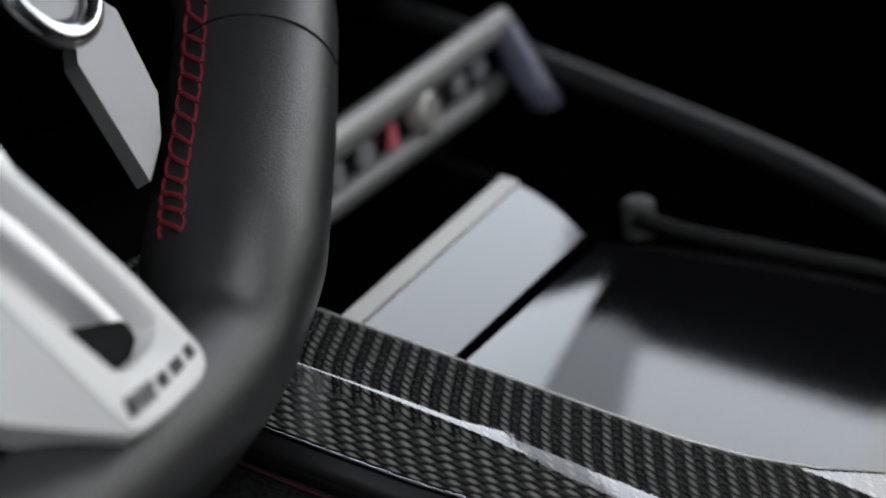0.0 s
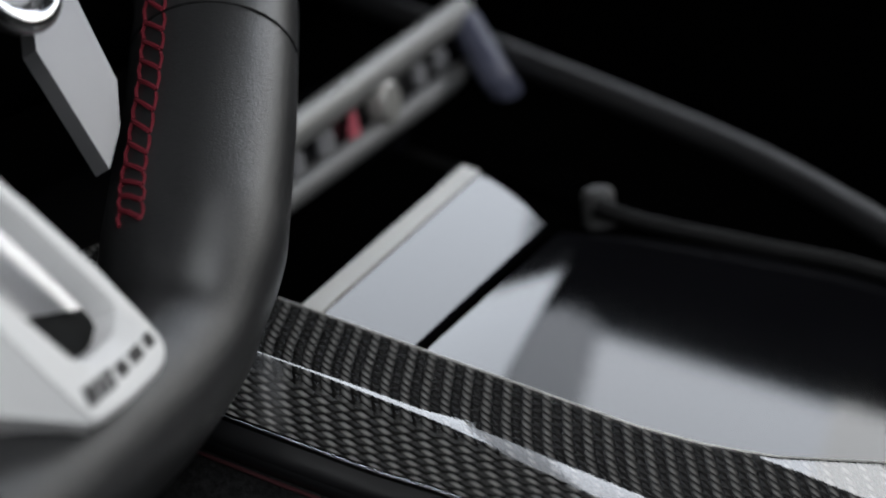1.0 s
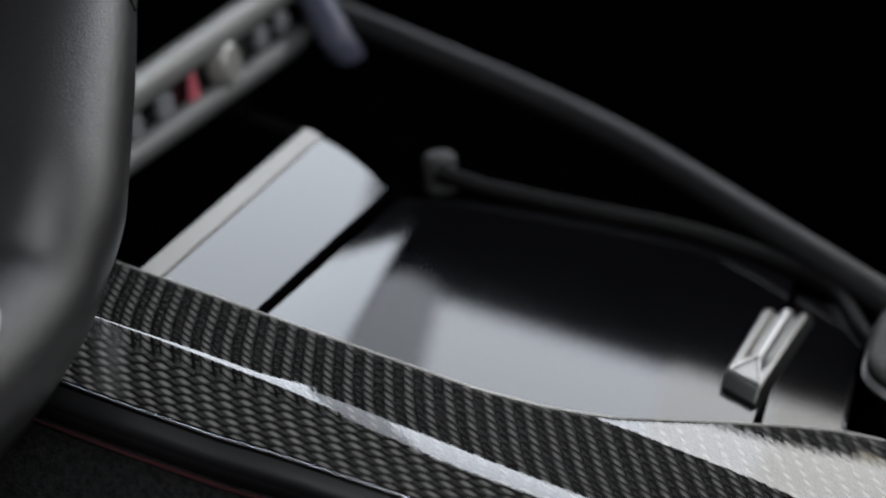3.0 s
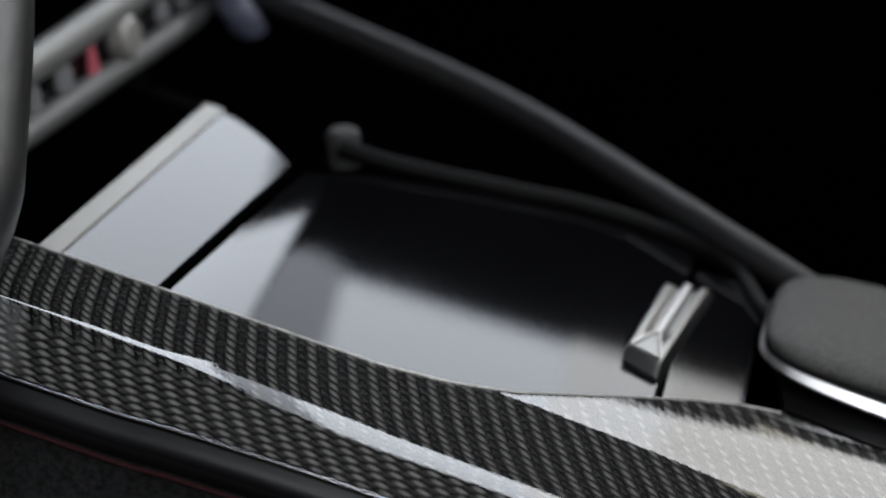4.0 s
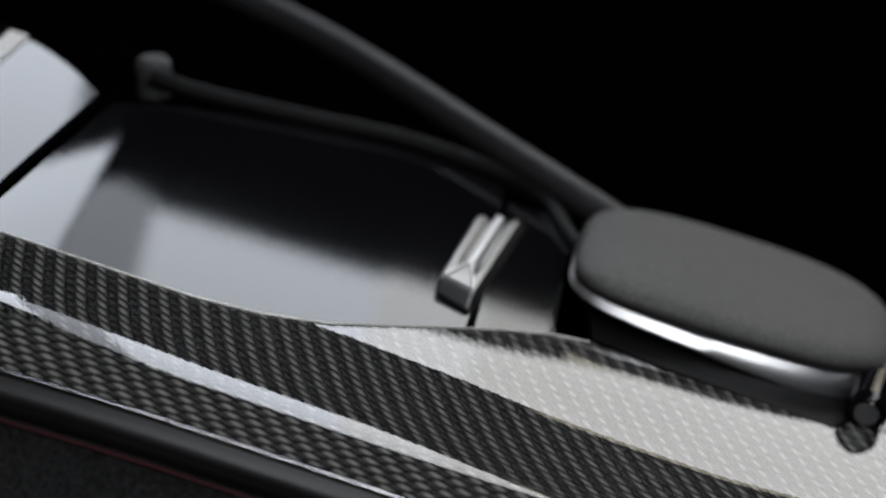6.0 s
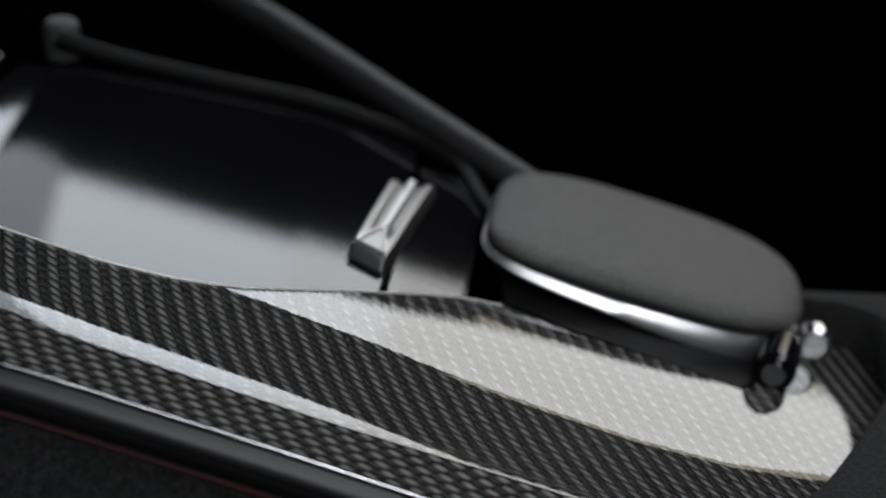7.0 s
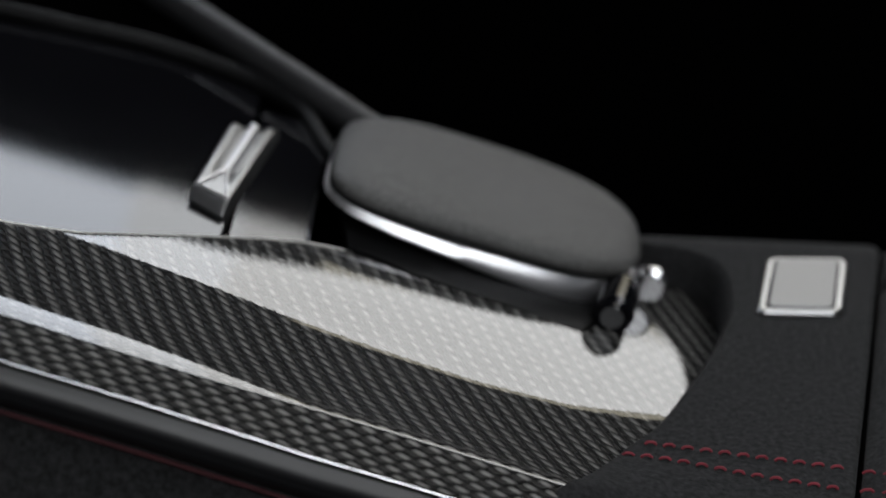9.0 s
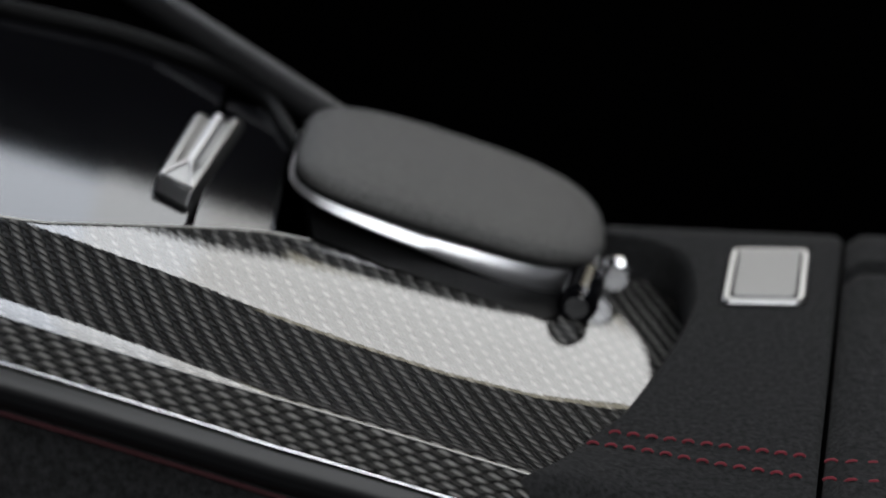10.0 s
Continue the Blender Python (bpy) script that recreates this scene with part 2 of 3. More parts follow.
def slab(outline, fn_low, fn_high):
    """A plate with the outline (x, y), between two heights given as functions of x and y."""
    bm = bmesh.new()
    lo = [bm.verts.new((x, y, fn_low(x, y))) for x, y in outline]
    hi = [bm.verts.new((x, y, fn_high(x, y))) for x, y in outline]
    n = len(outline)
    bm.faces.new(hi)
    bm.faces.new(lo[::-1])
    for i in range(n):
        bm.faces.new((lo[i], lo[(i + 1) % n], hi[(i + 1) % n], hi[i]))
    return bm


def box(cx, cy, cz, sx, sy, sz):
    bm = bmesh.new()
    bmesh.ops.create_cube(bm, size=1, matrix=Matrix.Translation((cx, cy, cz)) @ Matrix.Diagonal((sx, sy, sz, 1)))
    return bm


def spline(ctrl, per=8, closed=False):
    """Points of a smooth curve through ctrl."""
    c = [Vector(p) for p in ctrl]
    n = len(c)
    out = []
    for i in range(n if closed else n - 1):
        p0 = c[(i - 1) % n] if closed or i else c[0]
        p1, p2 = c[i], c[(i + 1) % n]
        p3 = c[(i + 2) % n] if closed or i + 2 < n else c[-1]
        for k in range(per):
            t = k / per
            out.append(0.5 * ((2 * p1) + (p2 - p0) * t + (2 * p0 - 5 * p1 + 4 * p2 - p3) * t * t + (3 * p1 - p0 - 3 * p2 + p3) * t ** 3))
    if not closed:
        out.append(c[-1])
    return out


def rounded(w, h, r, seg=6):
    """Outline of a rectangle w by h with round corners."""
    pts = []
    for cx, cy, a0 in ((w / 2 - r, h / 2 - r, 0), (-w / 2 + r, h / 2 - r, 90), (-w / 2 + r, -h / 2 + r, 180), (w / 2 - r, -h / 2 + r, 270)):
        for k in range(seg + 1):
            a = radians(a0 + 90 * k / seg)
            pts.append((cx + r * math.cos(a), cy + r * math.sin(a)))
    return pts


def lerp(x, xs, ys):
    return float(np.interp(x, xs, ys))


def smooth(a, b, x):
    t = min(1, max(0, (x - a) / (b - a)))
    return t * t * (3 - 2 * t)


# ---- plan of the console ----
def base(x):
    """Height of the sloping console top along the car."""
    return -0.066 - 0.315 * x


def inner_edge(x):
    """Where the carbon trim meets the black cover."""
    return lerp(x, (-0.36, -0.20, -0.175, -0.15, -0.13, -0.108, -0.088, -0.07, -0.055, -0.04), (-0.019, -0.021, -0.0155, -0.0055, 0.008, 0.0235, 0.0367, 0.0462, 0.0501, 0.049))


# outline of the suede armrest's front edge, from the driver's side to the passenger's
REAR = spline([(-0.006, -0.108), (0.0084, -0.1027), (0.0299, -0.0829), (0.0515, -0.0485), (0.0625, -0.0364), (0.0725, -0.0213), (0.086, 0.0047), (0.0965, 0.0266), (0.104, 0.045), (0.1095, 0.0642), (0.112, 0.0904), (0.109, 0.105), (0.101, 0.1131), (0.085, 0.1203), (0.06, 0.124)], 6)
REAR = [(p[0], p[1]) for p in [Vector((*q, 0)) if len(q) == 2 else q for q in REAR]]


def rear_x(y):
    ys = [p[1] for p in REAR]
    xs = [p[0] for p in REAR]
    return lerp(y, ys, xs)


STRIP_Y = -0.107


def crest_y(x):
    """The ridge of the driver's-side trim."""
    return lerp(x, (-0.30, -0.25, -0.18, -0.12, -0.06), (-0.074, -0.076, -0.083, -0.085, -0.088))


def flat_edge(x):
    """Where the rising flank of the driver's-side trim meets the flat beside the palm rest."""
    return lerp(x, (-0.14, -0.104, -0.07, -0.036, -0.001, 0.0345, 0.0724), (-0.0143, -0.017, -0.0214, -0.024, -0.0247, -0.0203, -0.0068))


def crown(x, y):
    """Cross-section of the driver's-side trim above the sloping plane: a ridge that runs out towards the rear, then a flat that rolls off at its inner edge."""
    c = crest_y(x)
    d = y - c
    w = lerp(x, (-0.30, -0.262, -0.245, -0.20, -0.12, -0.08, -0.058), (0.0012, 0.0022, 0.0065, 0.0105, 0.0085, 0.004, 0.0004))
    high = 0.0085 + 0.001 * smooth(-0.1, -0.02, x)
    if d < 0:
        v = max(0.0007, 1.7 * w)
        main = high - 0.24 * v * (math.sqrt(1 + (d / v) ** 2) - 1)
    else:
        k = smooth(-0.20, -0.15, x)
        reach = -0.0125 * (1 - k) + flat_edge(x) * k - c
        slope = high / (w * (math.sqrt(1 + (reach / w) ** 2) - 1))
        fall = high - slope * w * (math.sqrt(1 + (d / w) ** 2) - 1)
        flat = 0.5 * (fall + math.sqrt(fall * fall + 0.0009 ** 2))
        main = fall * (1 - k) + flat * k
    start = lerp(x, (-0.13, -0.094, -0.063, -0.039, -0.0145, 0.02), (-0.012, -0.0075, 0.005, 0.0126, 0.0186, 0.024))
    roll = 0.5 * max(0.0, y - start) ** 2 * smooth(-0.155, -0.12, x) * (1 - smooth(-0.01, 0.03, x))
    return main - min(roll, 0.003)


def carbon_point(a, b):
    x = -0.42 + 0.55 * a
    y_in = inner_edge(x) if x < -0.04 else lerp(x, (-0.04, -0.027, 0.022, 0.046, 0.058, 0.072, 0.12), (0.049, 0.0462, 0.0450, 0.0435, 0.062, 0.12, 0.15))
    y = STRIP_Y + b * (y_in - STRIP_Y)
    sink = 0.02 * smooth(0.008, 0.04, x - rear_x(max(-0.10, min(0.14, y))))
    return x, y, base(x) + crown(x, y) - sink


def weave_uv(a, b):
    x, y, z = carbon_point(a, b)
    return x, y - 10.0 * max(0.0, -0.055 - y) ** 2


console = thing("centre_console", "sloping centre console with glossy carbon weave and black gloss sides", "console", (-0.15, 0.08, -0.25))
part("carbon_trim", sheet(carbon_point, 240, 150, 0.004, uv=weave_uv), M_CARBON, console, "lacquered carbon fibre twill trim")


def strip_line(x, dy=0.0, dz=0.0):
    return (x, STRIP_Y - 0.0005 + dy, base(x) + crown(x, STRIP_Y) + dz)


xs_strip = [-0.44 + 0.452 * i / 60 for i in range(61)]
part("chrome_strip", tube([strip_line(x, -0.0012, -0.0004) for x in xs_strip], 0.0005, 10), M_CHROME, console, "thin bright chrome strip")


def side_gloss(a, b):
    x = -0.44 + 0.50 * a
    bulge = 0.004 * math.sin(math.pi * b)
    return (x, STRIP_Y - 0.002 - bulge, base(x) + crown(x, STRIP_Y) - 0.002 - 0.0135 * b)


part("gloss_side_panel", sheet(side_gloss, 60, 8, 0.002), M_SIDE, console, "black gloss side moulding")


def side_leather(a, b):
    x = -0.44 + 0.50 * a
    return (x, STRIP_Y - 0.0015 - 0.012 * smooth(0, 0.2, b) - 0.01 * b, base(x) + crown(x, STRIP_Y) - 0.0165 - 0.2 * b)


part("pinstripe", tube([(x, inner_edge(x) - 0.0004, base(x) + crown(x, inner_edge(x)) + 0.0003) for x in [-0.345 + 0.29 * i / 70 for i in range(71)]], 0.00045, 6), M_EDGE, console, "hair-thin silver edge line")
part("leather_side", sheet(side_leather, 60, 16, 0.002), M_SUEDE, console, "black leather console flank")
part("red_piping", tube([(x, STRIP_Y - 0.0042, base(x) + crown(x, STRIP_Y) - 0.0178) for x in xs_strip], 0.0008, 8), M_PIPING, console, "thin dark red seam line")
part("core", slab([(-0.44, -0.095), (0.05, -0.095), (0.05, 0.14), (-0.10, 0.19), (-0.44, 0.22)], lambda x, y: base(x) - 0.22, lambda x, y: base(x) - 0.024), M_CARPET, console)

# black cover over the cup holders
cover = thing("storage_cover", "black piano-gloss sliding cover over the console bin", "cover", (-0.2, 0.08, 0.0))


def flap_height(x, y):
    return base(-0.287) - 0.0042 - 0.335 * (x + 0.287) + 0.038 * (y - 0.07)


def front_cover(a, b):
    x = -0.3325 + a * (0.0440 - 0.006 * (1 - b))
    y = -0.021 + b * (0.186 - 0.030 * a ** 1.5)
    return (x, y, flap_height(x, y))


def main_lid(a, b):
    x0 = -0.2835 - 0.005 * (1 - b)
    x = x0 + a * (-0.1045 - x0)
    y0 = inner_edge(x) - 0.002
    y1 = lerp(x, (-0.29, -0.25, -0.20, -0.15, -0.11, -0.08), (0.136, 0.160, 0.184, 0.194, 0.190, 0.175))
    y = y0 + b * (y1 - y0)
    return (x, y, base(x) - 0.0042 - 0.0018 * max(0.0, 1 - (x - x0) / 0.034) ** 2)


def rear_cover(a, b):
    x = -0.101 + a * 0.031
    y0 = inner_edge(x) - 0.002
    return (x, y0 + b * (0.17 - y0), base(x) - 0.0035)


part("front_flap", sheet(front_cover, 10, 24, 0.004), M_PIANO, cover)
part("lid", sheet(main_lid, 60, 40, 0.004), M_PIANO, cover)
part("rear_flap", sheet(rear_cover, 8, 20, 0.004), M_PIANO, cover)
part("front_edge", sheet(lambda a, b: (-0.3412 + 0.0086 * a, -0.021 + 0.188 * b, flap_height(-0.3412 + 0.0086 * a, -0.021 + 0.188 * b) + 0.0012), 4, 20, 0.004), M_EDGE, cover, "satin silver leading edge")


# chrome pull on the cover
def pull_point(a, b):
    # a across the pull, b along it
    c = [Vector((-0.1203, 0.0538, 0)), Vector((-0.1036, 0.0458, 0)), Vector((-0.1130, 0.1355, 0)), Vector((-0.0906, 0.1475, 0))]
    p = c[0].lerp(c[1], a).lerp(c[2].lerp(c[3], a), b)
    flat = 0.0016 - 0.003 * (1 - smooth(0, 0.14, a)) ** 2 - 0.005 * smooth(0.86, 1.0, a) ** 2
    groove = 0.0022 * (smooth(0.20, 0.34, a) - smooth(0.37, 0.42, a) + smooth(0.60, 0.65, a) - smooth(0.70, 0.80, a)) * smooth(0.22, 0.42, b)
    ends = 0.0040 * (1 - smooth(0, 0.10, b)) ** 2 + 0.0025 * smooth(0.93, 1.0, b) ** 2
    return (p.x, p.y, base(p.x) + flat - groove - ends)


pull = thing("cover_pull", "small bright chrome pull with a triangular relief", "handle", (-0.11, 0.085, -0.02))
pull_body = part("body", sheet(pull_point, 40, 40, 0.0018), M_PULL, pull)
part("relief", tube([Vector(pull_point(a, b)) + Vector((0, 0, 0.0006)) for a, b in ((0.52, 0.36), (0.14, 0.09), (0.88, 0.09), (0.52, 0.36))], 0.0007, 8), M_BAND, pull_body, "raised triangular ridge")
part("spine", tube([Vector(pull_point(0.5, b)) + Vector((0, 0, 0.0003)) for b in (0.34, 0.45, 0.6, 0.8, 0.95)], lambda t: 0.0012 + 0.0006 * t, 12, squash=0.4), M_BAND, pull_body)

# passenger's-side trim and rail
far = thing("passenger_rail", "dark leather-wrapped rail along the passenger side", "rail", (-0.2, 0.25, 0.0))
RAIL = spline([(-0.52, 0.37, 0.105), (-0.43, 0.345, 0.079), (-0.34, 0.318, 0.052), (-0.22, 0.282, 0.0118), (-0.12, 0.219, -0.0225), (-0.035, 0.162, -0.053), (0.04, 0.12, -0.088)], 8)
part("rail", tube(RAIL, 0.0085, 14), M_RAIL, far)
LIP = spline([(-0.2740, 0.1640, 0.0235), (-0.2488, 0.1680, 0.0135), (-0.1968, 0.1844, -0.004), (-0.156, 0.1959, -0.0168), (-0.1131, 0.1933, -0.0304), (-0.0840, 0.1765, -0.0400), (-0.070, 0.145, -0.045), (-0.045, 0.10, -0.053)], 8)
part("inner_lip", tube([(p.x, p.y + 0.004, p.z - 0.002) for p in LIP], 0.0046, 12), M_LIP, far, "dark moulded lip round the cover")


def far_skirt(a, b):
    p = RAIL[min(len(RAIL) - 1, round(a * (len(RAIL) - 1)))]
    return (p.x, p.y - 0.004 - b * (p.y - 0.15) * 0.5, p.z - 0.006 - 0.03 * b)


part("skirt", sheet(far_skirt, len(RAIL) - 1, 10, 0.003), M_CARPET, far)

# ---- palm rest over the touch controller ----
def palm_outline(grow=0.0, n=72):
    """Outline of the pad in its own plane: blunt front, swelling sides, rounded rear."""
    pts = []
    for k in range(n):
        a = math.tau * k / n
        c, s = math.cos(a), math.sin(a)
        e = (5.0 if s < 0 else 3.0) if c < 0 else (3.1 if s < 0 else 2.7)
        r = (abs(c) ** e + abs(s) ** e) ** (-1 / e)
        x = r * c * 0.0738
        y = r * s * 0.0525
        if grow > 0:
            grow_x = grow * (0.15 + 0.85 * smooth(-0.05, 0.03, x))
        else:
            grow_x = grow
        pts.append((x * (1 + grow_x / 0.068), y * (1 + grow / 0.05) + 0.0018 + 0.09 * x))
    return pts


PALM = Matrix.Translation((0.0070, 0.1187, base(0.0070) + 0.0145)) @ Matrix.Rotation(radians(17.5), 4, "Y") @ Matrix.Rotation(radians(-3), 4, "Z")


def lathe_stack(levels, m, n=72):
    """A closed body from outlines at rising heights: (grow, z, dome)."""
    bm = bmesh.new()
    rings = []
    for grow, z in levels:
        rings.append([bm.verts.new(m @ Vector((x, y, z * (1 + 0.46 * x / 0.066) if z < -0.005 else z))) for x, y in palm_outline(grow, n)])
    for a, b in zip(rings, rings[1:]):
        for k in range(n):
            bm.faces.new((a[k], a[(k + 1) % n], b[(k + 1) % n], b[k]))
    bm.faces.new(rings[0][::-1])
    bm.faces.new(rings[-1])
    return bm


palm = thing("palm_rest", "grey leather palm rest with a chrome band over black plastic", "palm rest", (0.003, 0.095, -0.06))
pad = [(-0.001, -0.002), (-0.0003, -0.0005), (-0.0002, 0.0008), (-0.0010, 0.0024), (-0.0028, 0.0038), (-0.007, 0.0051), (-0.014, 0.0060), (-0.024, 0.0065), (-0.034, 0.0067)]
part("pad", lathe_stack(pad, PALM), M_PAD, palm, "padded grey grained leather top")
part("welt", lathe_stack([(-0.002, -0.0046), (-0.0010, -0.0040), (-0.0006, -0.0014), (-0.0015, -0.0006)], PALM), M_WELT_SHADE, palm, "dark welt under the leather")
part("chrome_band", lathe_stack([(-0.004, -0.0128), (0.0012, -0.0124), (0.0028, -0.0114), (0.0030, -0.0100), (0.0006, -0.0054), (-0.0006, -0.0046), (-0.004, -0.0044)], PALM), M_BAND, palm, "bright chrome band")
part("underside", lathe_stack([(-0.030, -0.0142), (-0.018, -0.0142), (-0.009, -0.0136), (-0.0035, -0.0119)], PALM), M_PIANO, palm, "black gloss underside")
BASE_OUT = [(0.000 + x, 0.120 + y) for x, y in rounded(0.100, 0.066, 0.020, 6)]
part("plinth", slab(BASE_OUT, lambda x, y: base(x) - 0.012, lambda x, y: base(x) + 0.004), M_LIP, palm, "black plinth", bevel=0.002)
FOOT = [(-0.054, 0.0520), (-0.040, 0.0500), (-0.026, 0.0470), (0.022, 0.0456), (0.045, 0.0440), (0.057, 0.0640), (0.066, 0.1050), (0.050, 0.1600), (-0.030, 0.1750), (-0.066, 0.1500)]
part("foot_plate", slab(FOOT, lambda x, y: base(x) - 0.014, lambda x, y: base(x) + 0.0004), M_LIP, palm, "matt black surround let into the trim")

knob = thing("control_knob", "chrome-ringed black rotary controller under the palm rest", "knob", (0.062, 0.03, -0.075))
km = Matrix.Translation((0.0625, 0.069, base(0.0625) + 0.0065)) @ Matrix.Rotation(radians(17.5), 4, "Y") @ Matrix.Rotation(radians(-14), 4, "Z") @ Matrix.Rotation(radians(90), 4, "X")


def disc(radius, depth, m, seg=40, round_by=0.002):
    bm = bmesh.new()
    rings = []
    for r, z in ((radius - round_by, -depth / 2), (radius, -depth / 2 + round_by), (radius, depth / 2 - round_by), (radius - round_by, depth / 2)):
        rings.append([bm.verts.new(m @ Vector((r * math.cos(math.tau * k / seg), r * math.sin(math.tau * k / seg), z))) for k in range(seg)])
    for a, b in zip(rings, rings[1:]):
        for k in range(seg):
            bm.faces.new((a[k], a[(k + 1) % seg], b[(k + 1) % seg], b[k]))
    bm.faces.new(rings[0][::-1])
    bm.faces.new(rings[-1])
    return bm


part("barrel", disc(0.0088, 0.028, km), M_PIANO, knob, "black gloss barrel")
part("chrome_ring", disc(0.0085, 0.008, km @ Matrix.Translation((0.011, 0.003, -0.026))), M_CHROME, knob, "knurled chrome ring")
part("cap", disc(0.007, 0.002, km @ Matrix.Translation((0, 0, 0.0155))), M_PIANO, knob)

# ---- armrest ----
ARM_Z = -0.0755


def arm_top(x, y):
    near = -2.0 * max(0.0, -0.088 - y) ** 1.3
    farside = -2.0 * max(0.0, y - 0.120) ** 1.5
    x0 = rear_x(min(0.14, max(-0.1, y)))
    edge = base(x0) + crown(x0, y) + 0.001
    lift = max(0.0, edge - ARM_Z) * (1 - smooth(0.0, 0.06, x - x0))
    return ARM_Z + near + farside + lift


def arm_front(a, b):
    y = -0.112 + b * 0.262
    x0 = rear_x(min(0.14, max(-0.104, y)))
    x1 = seam_x(y) - 0.0012
    x = x0 + a * (x1 - x0)
    edge = 0.004 * (1 - smooth(0.0, 0.05, a)) ** 2
    end = 0.002 * smooth(0.97, 1.0, a)
    return (x, y, arm_top(x, y) - edge - end)


def seam_x(y):
    return lerp(y, (-0.11, -0.0448, 0.0125, 0.1476, 0.17), (0.1240, 0.1428, 0.1595, 0.1984, 0.2045))


armrest = thing("armrest", "black suede armrest with red twin stitching", "armrest", (0.15, 0.02, -0.2))
part("front_section", sheet(arm_front, 50, 60, 0.05), M_SUEDE, armrest, "black suede front section")


def arm_lid(y0, y1):
    def fn(a, b):
        y = y0 + b * (y1 - y0)
        x = seam_x(y) + 0.0012 + a * 0.26
        round_front = 0.006 * (1 - smooth(0, 0.04, a)) ** 2
        sides = 0.005 * ((1 - smooth(0, 0.06, b)) ** 2 + smooth(0.94, 1.0, b) ** 2)
        return (x, y, arm_top(0.2, y) + 0.001 - round_front - sides)
    return fn


part("lid_half", sheet(arm_lid(-0.112, 0.098), 40, 40, 0.05), M_SUEDE, armrest, "black suede lid half")
part("lid_half", sheet(arm_lid(0.1005, 0.150), 40, 20, 0.05), M_SUEDE, armrest, "black suede lid half")
part("base_box", box(0.22, 0.02, -0.22, 0.40, 0.24, 0.16), M_CLOTH, armrest)


def stitch(p, q, name="stitch", parent=armrest, r=0.00055, lift=0.0006):
    p, q = Vector(p), Vector(q)
    mid = (p + q) / 2 + Vector((0, 0, lift))
    return part(name, tube([p - Vector((0, 0, 0.0004)), p.lerp(mid, 0.5) + Vector((0, 0, lift * 0.4)), mid, q.lerp(mid, 0.5) + Vector((0, 0, lift * 0.4)), q - Vector((0, 0, 0.0004))], r, 6), M_RED, parent)


def stitch_row(x0, y0, x1, y1, count):
    for k in range(count):
        a, b = (k + 0.1) / count, (k + 0.72) / count
        p = (x0 + (x1 - x0) * a, y0 + (y1 - y0) * a)
        q = (x0 + (x1 - x0) * b, y0 + (y1 - y0) * b + 0.0008)
        stitch((*p, arm_top(*p) + 0.0005), (*q, arm_top(*q) + 0.0005))


stitch_row(0.0610, -0.0455, 0.1345, -0.0572, 11)
stitch_row(0.0520, -0.0538, 0.1300, -0.0704, 12)
stitch_row(0.1385, -0.0590, 0.2300, -0.0620, 12)
stitch_row(0.1350, -0.0705, 0.2300, -0.0760, 12)

release = thing("armrest_button", "brushed silver release button in a chrome frame", "button", (0.145, 0.085, -0.076))
BUT = Matrix(((1, 0.27, 0, 0.1462), (0.05, 1, 0, 0.0832), (0, 0, 1, ARM_Z), (0, 0, 0, 1)))


def plate(w, h, r, z0, z1, m, inset=0.001):
    bm = bmesh.new()
    rings = []
    for grow, z in ((0, z0), (0, z1 - inset), (-inset, z1)):
        rings.append([bm.verts.new(m @ Vector((x * (1 + 2 * grow / w), y * (1 + 2 * grow / h), z))) for x, y in rounded(w, h, r)])
    n = len(rings[0])
    for a, b in zip(rings, rings[1:]):
        for k in range(n):
            bm.faces.new((a[k], a[(k + 1) % n], b[(k + 1) % n], b[k]))
    bm.faces.new(rings[0][::-1])
    bm.faces.new(rings[-1])
    return bm


frame_part = part("frame", plate(0.0375, 0.0525, 0.005, -0.004, 0.0022, BUT, 0.0012), M_PULL, release, "chrome frame", smooth=False)
part("groove", plate(0.0310, 0.0465, 0.003, 0.0, 0.0026, BUT, 0.0003), M_WELT_SHADE, release)
part("key", plate(0.0286, 0.0455, 0.0025, 0.0, 0.0032, BUT, 0.0006), M_KEY, release, "brushed silver key", smooth=False)

# ---- dashboard with the switch row ----
dash = thing("dashboard", "black dashboard lower section with rounded edge", "dashboard", (-0.55, 0.1, -0.1))


part("lower_panel", box(-0.52, 0.16, 0.0, 0.18, 0.62, 0.06), M_PLASTIC, dash, bevel=0.01)
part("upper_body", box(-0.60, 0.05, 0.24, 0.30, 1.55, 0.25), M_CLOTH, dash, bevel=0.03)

# olive-grey reflection on the black front, painted as a plate of its own
part("reflection_plate", slab([(-0.412, 0.035), (-0.374, 0.035), (-0.389, 0.146), (-0.410, 0.128)], lambda x, y: base(x) - 0.034, lambda x, y: base(x) - 0.030), M_OLIVE_REFLECTION, dash, "added plate in the colour of an olive-grey reflection under the switches")

switches = thing("switch_row", "row of climate switches between two silver bars", "switch panel", (-0.40, 0.22, 0.06))


part("panel", box(-0.412, 0.19, 0.058, 0.012, 0.30, 0.055), M_PIANO, switches, "black gloss switch backing")
part("upper_bar", tube([(-0.404, 0.04, 0.0716), (-0.404, 0.19, 0.0811), (-0.404, 0.332, 0.0901)], 0.0078, 16, squash=1.15), M_BAR, switches, "satin silver upper bar")
part("lower_bar", tube([(-0.402, 0.04, 0.0465), (-0.402, 0.19, 0.0516), (-0.402, 0.335, 0.0565)], 0.0068, 16), M_LOWBAR, switches, "grey lower bar")
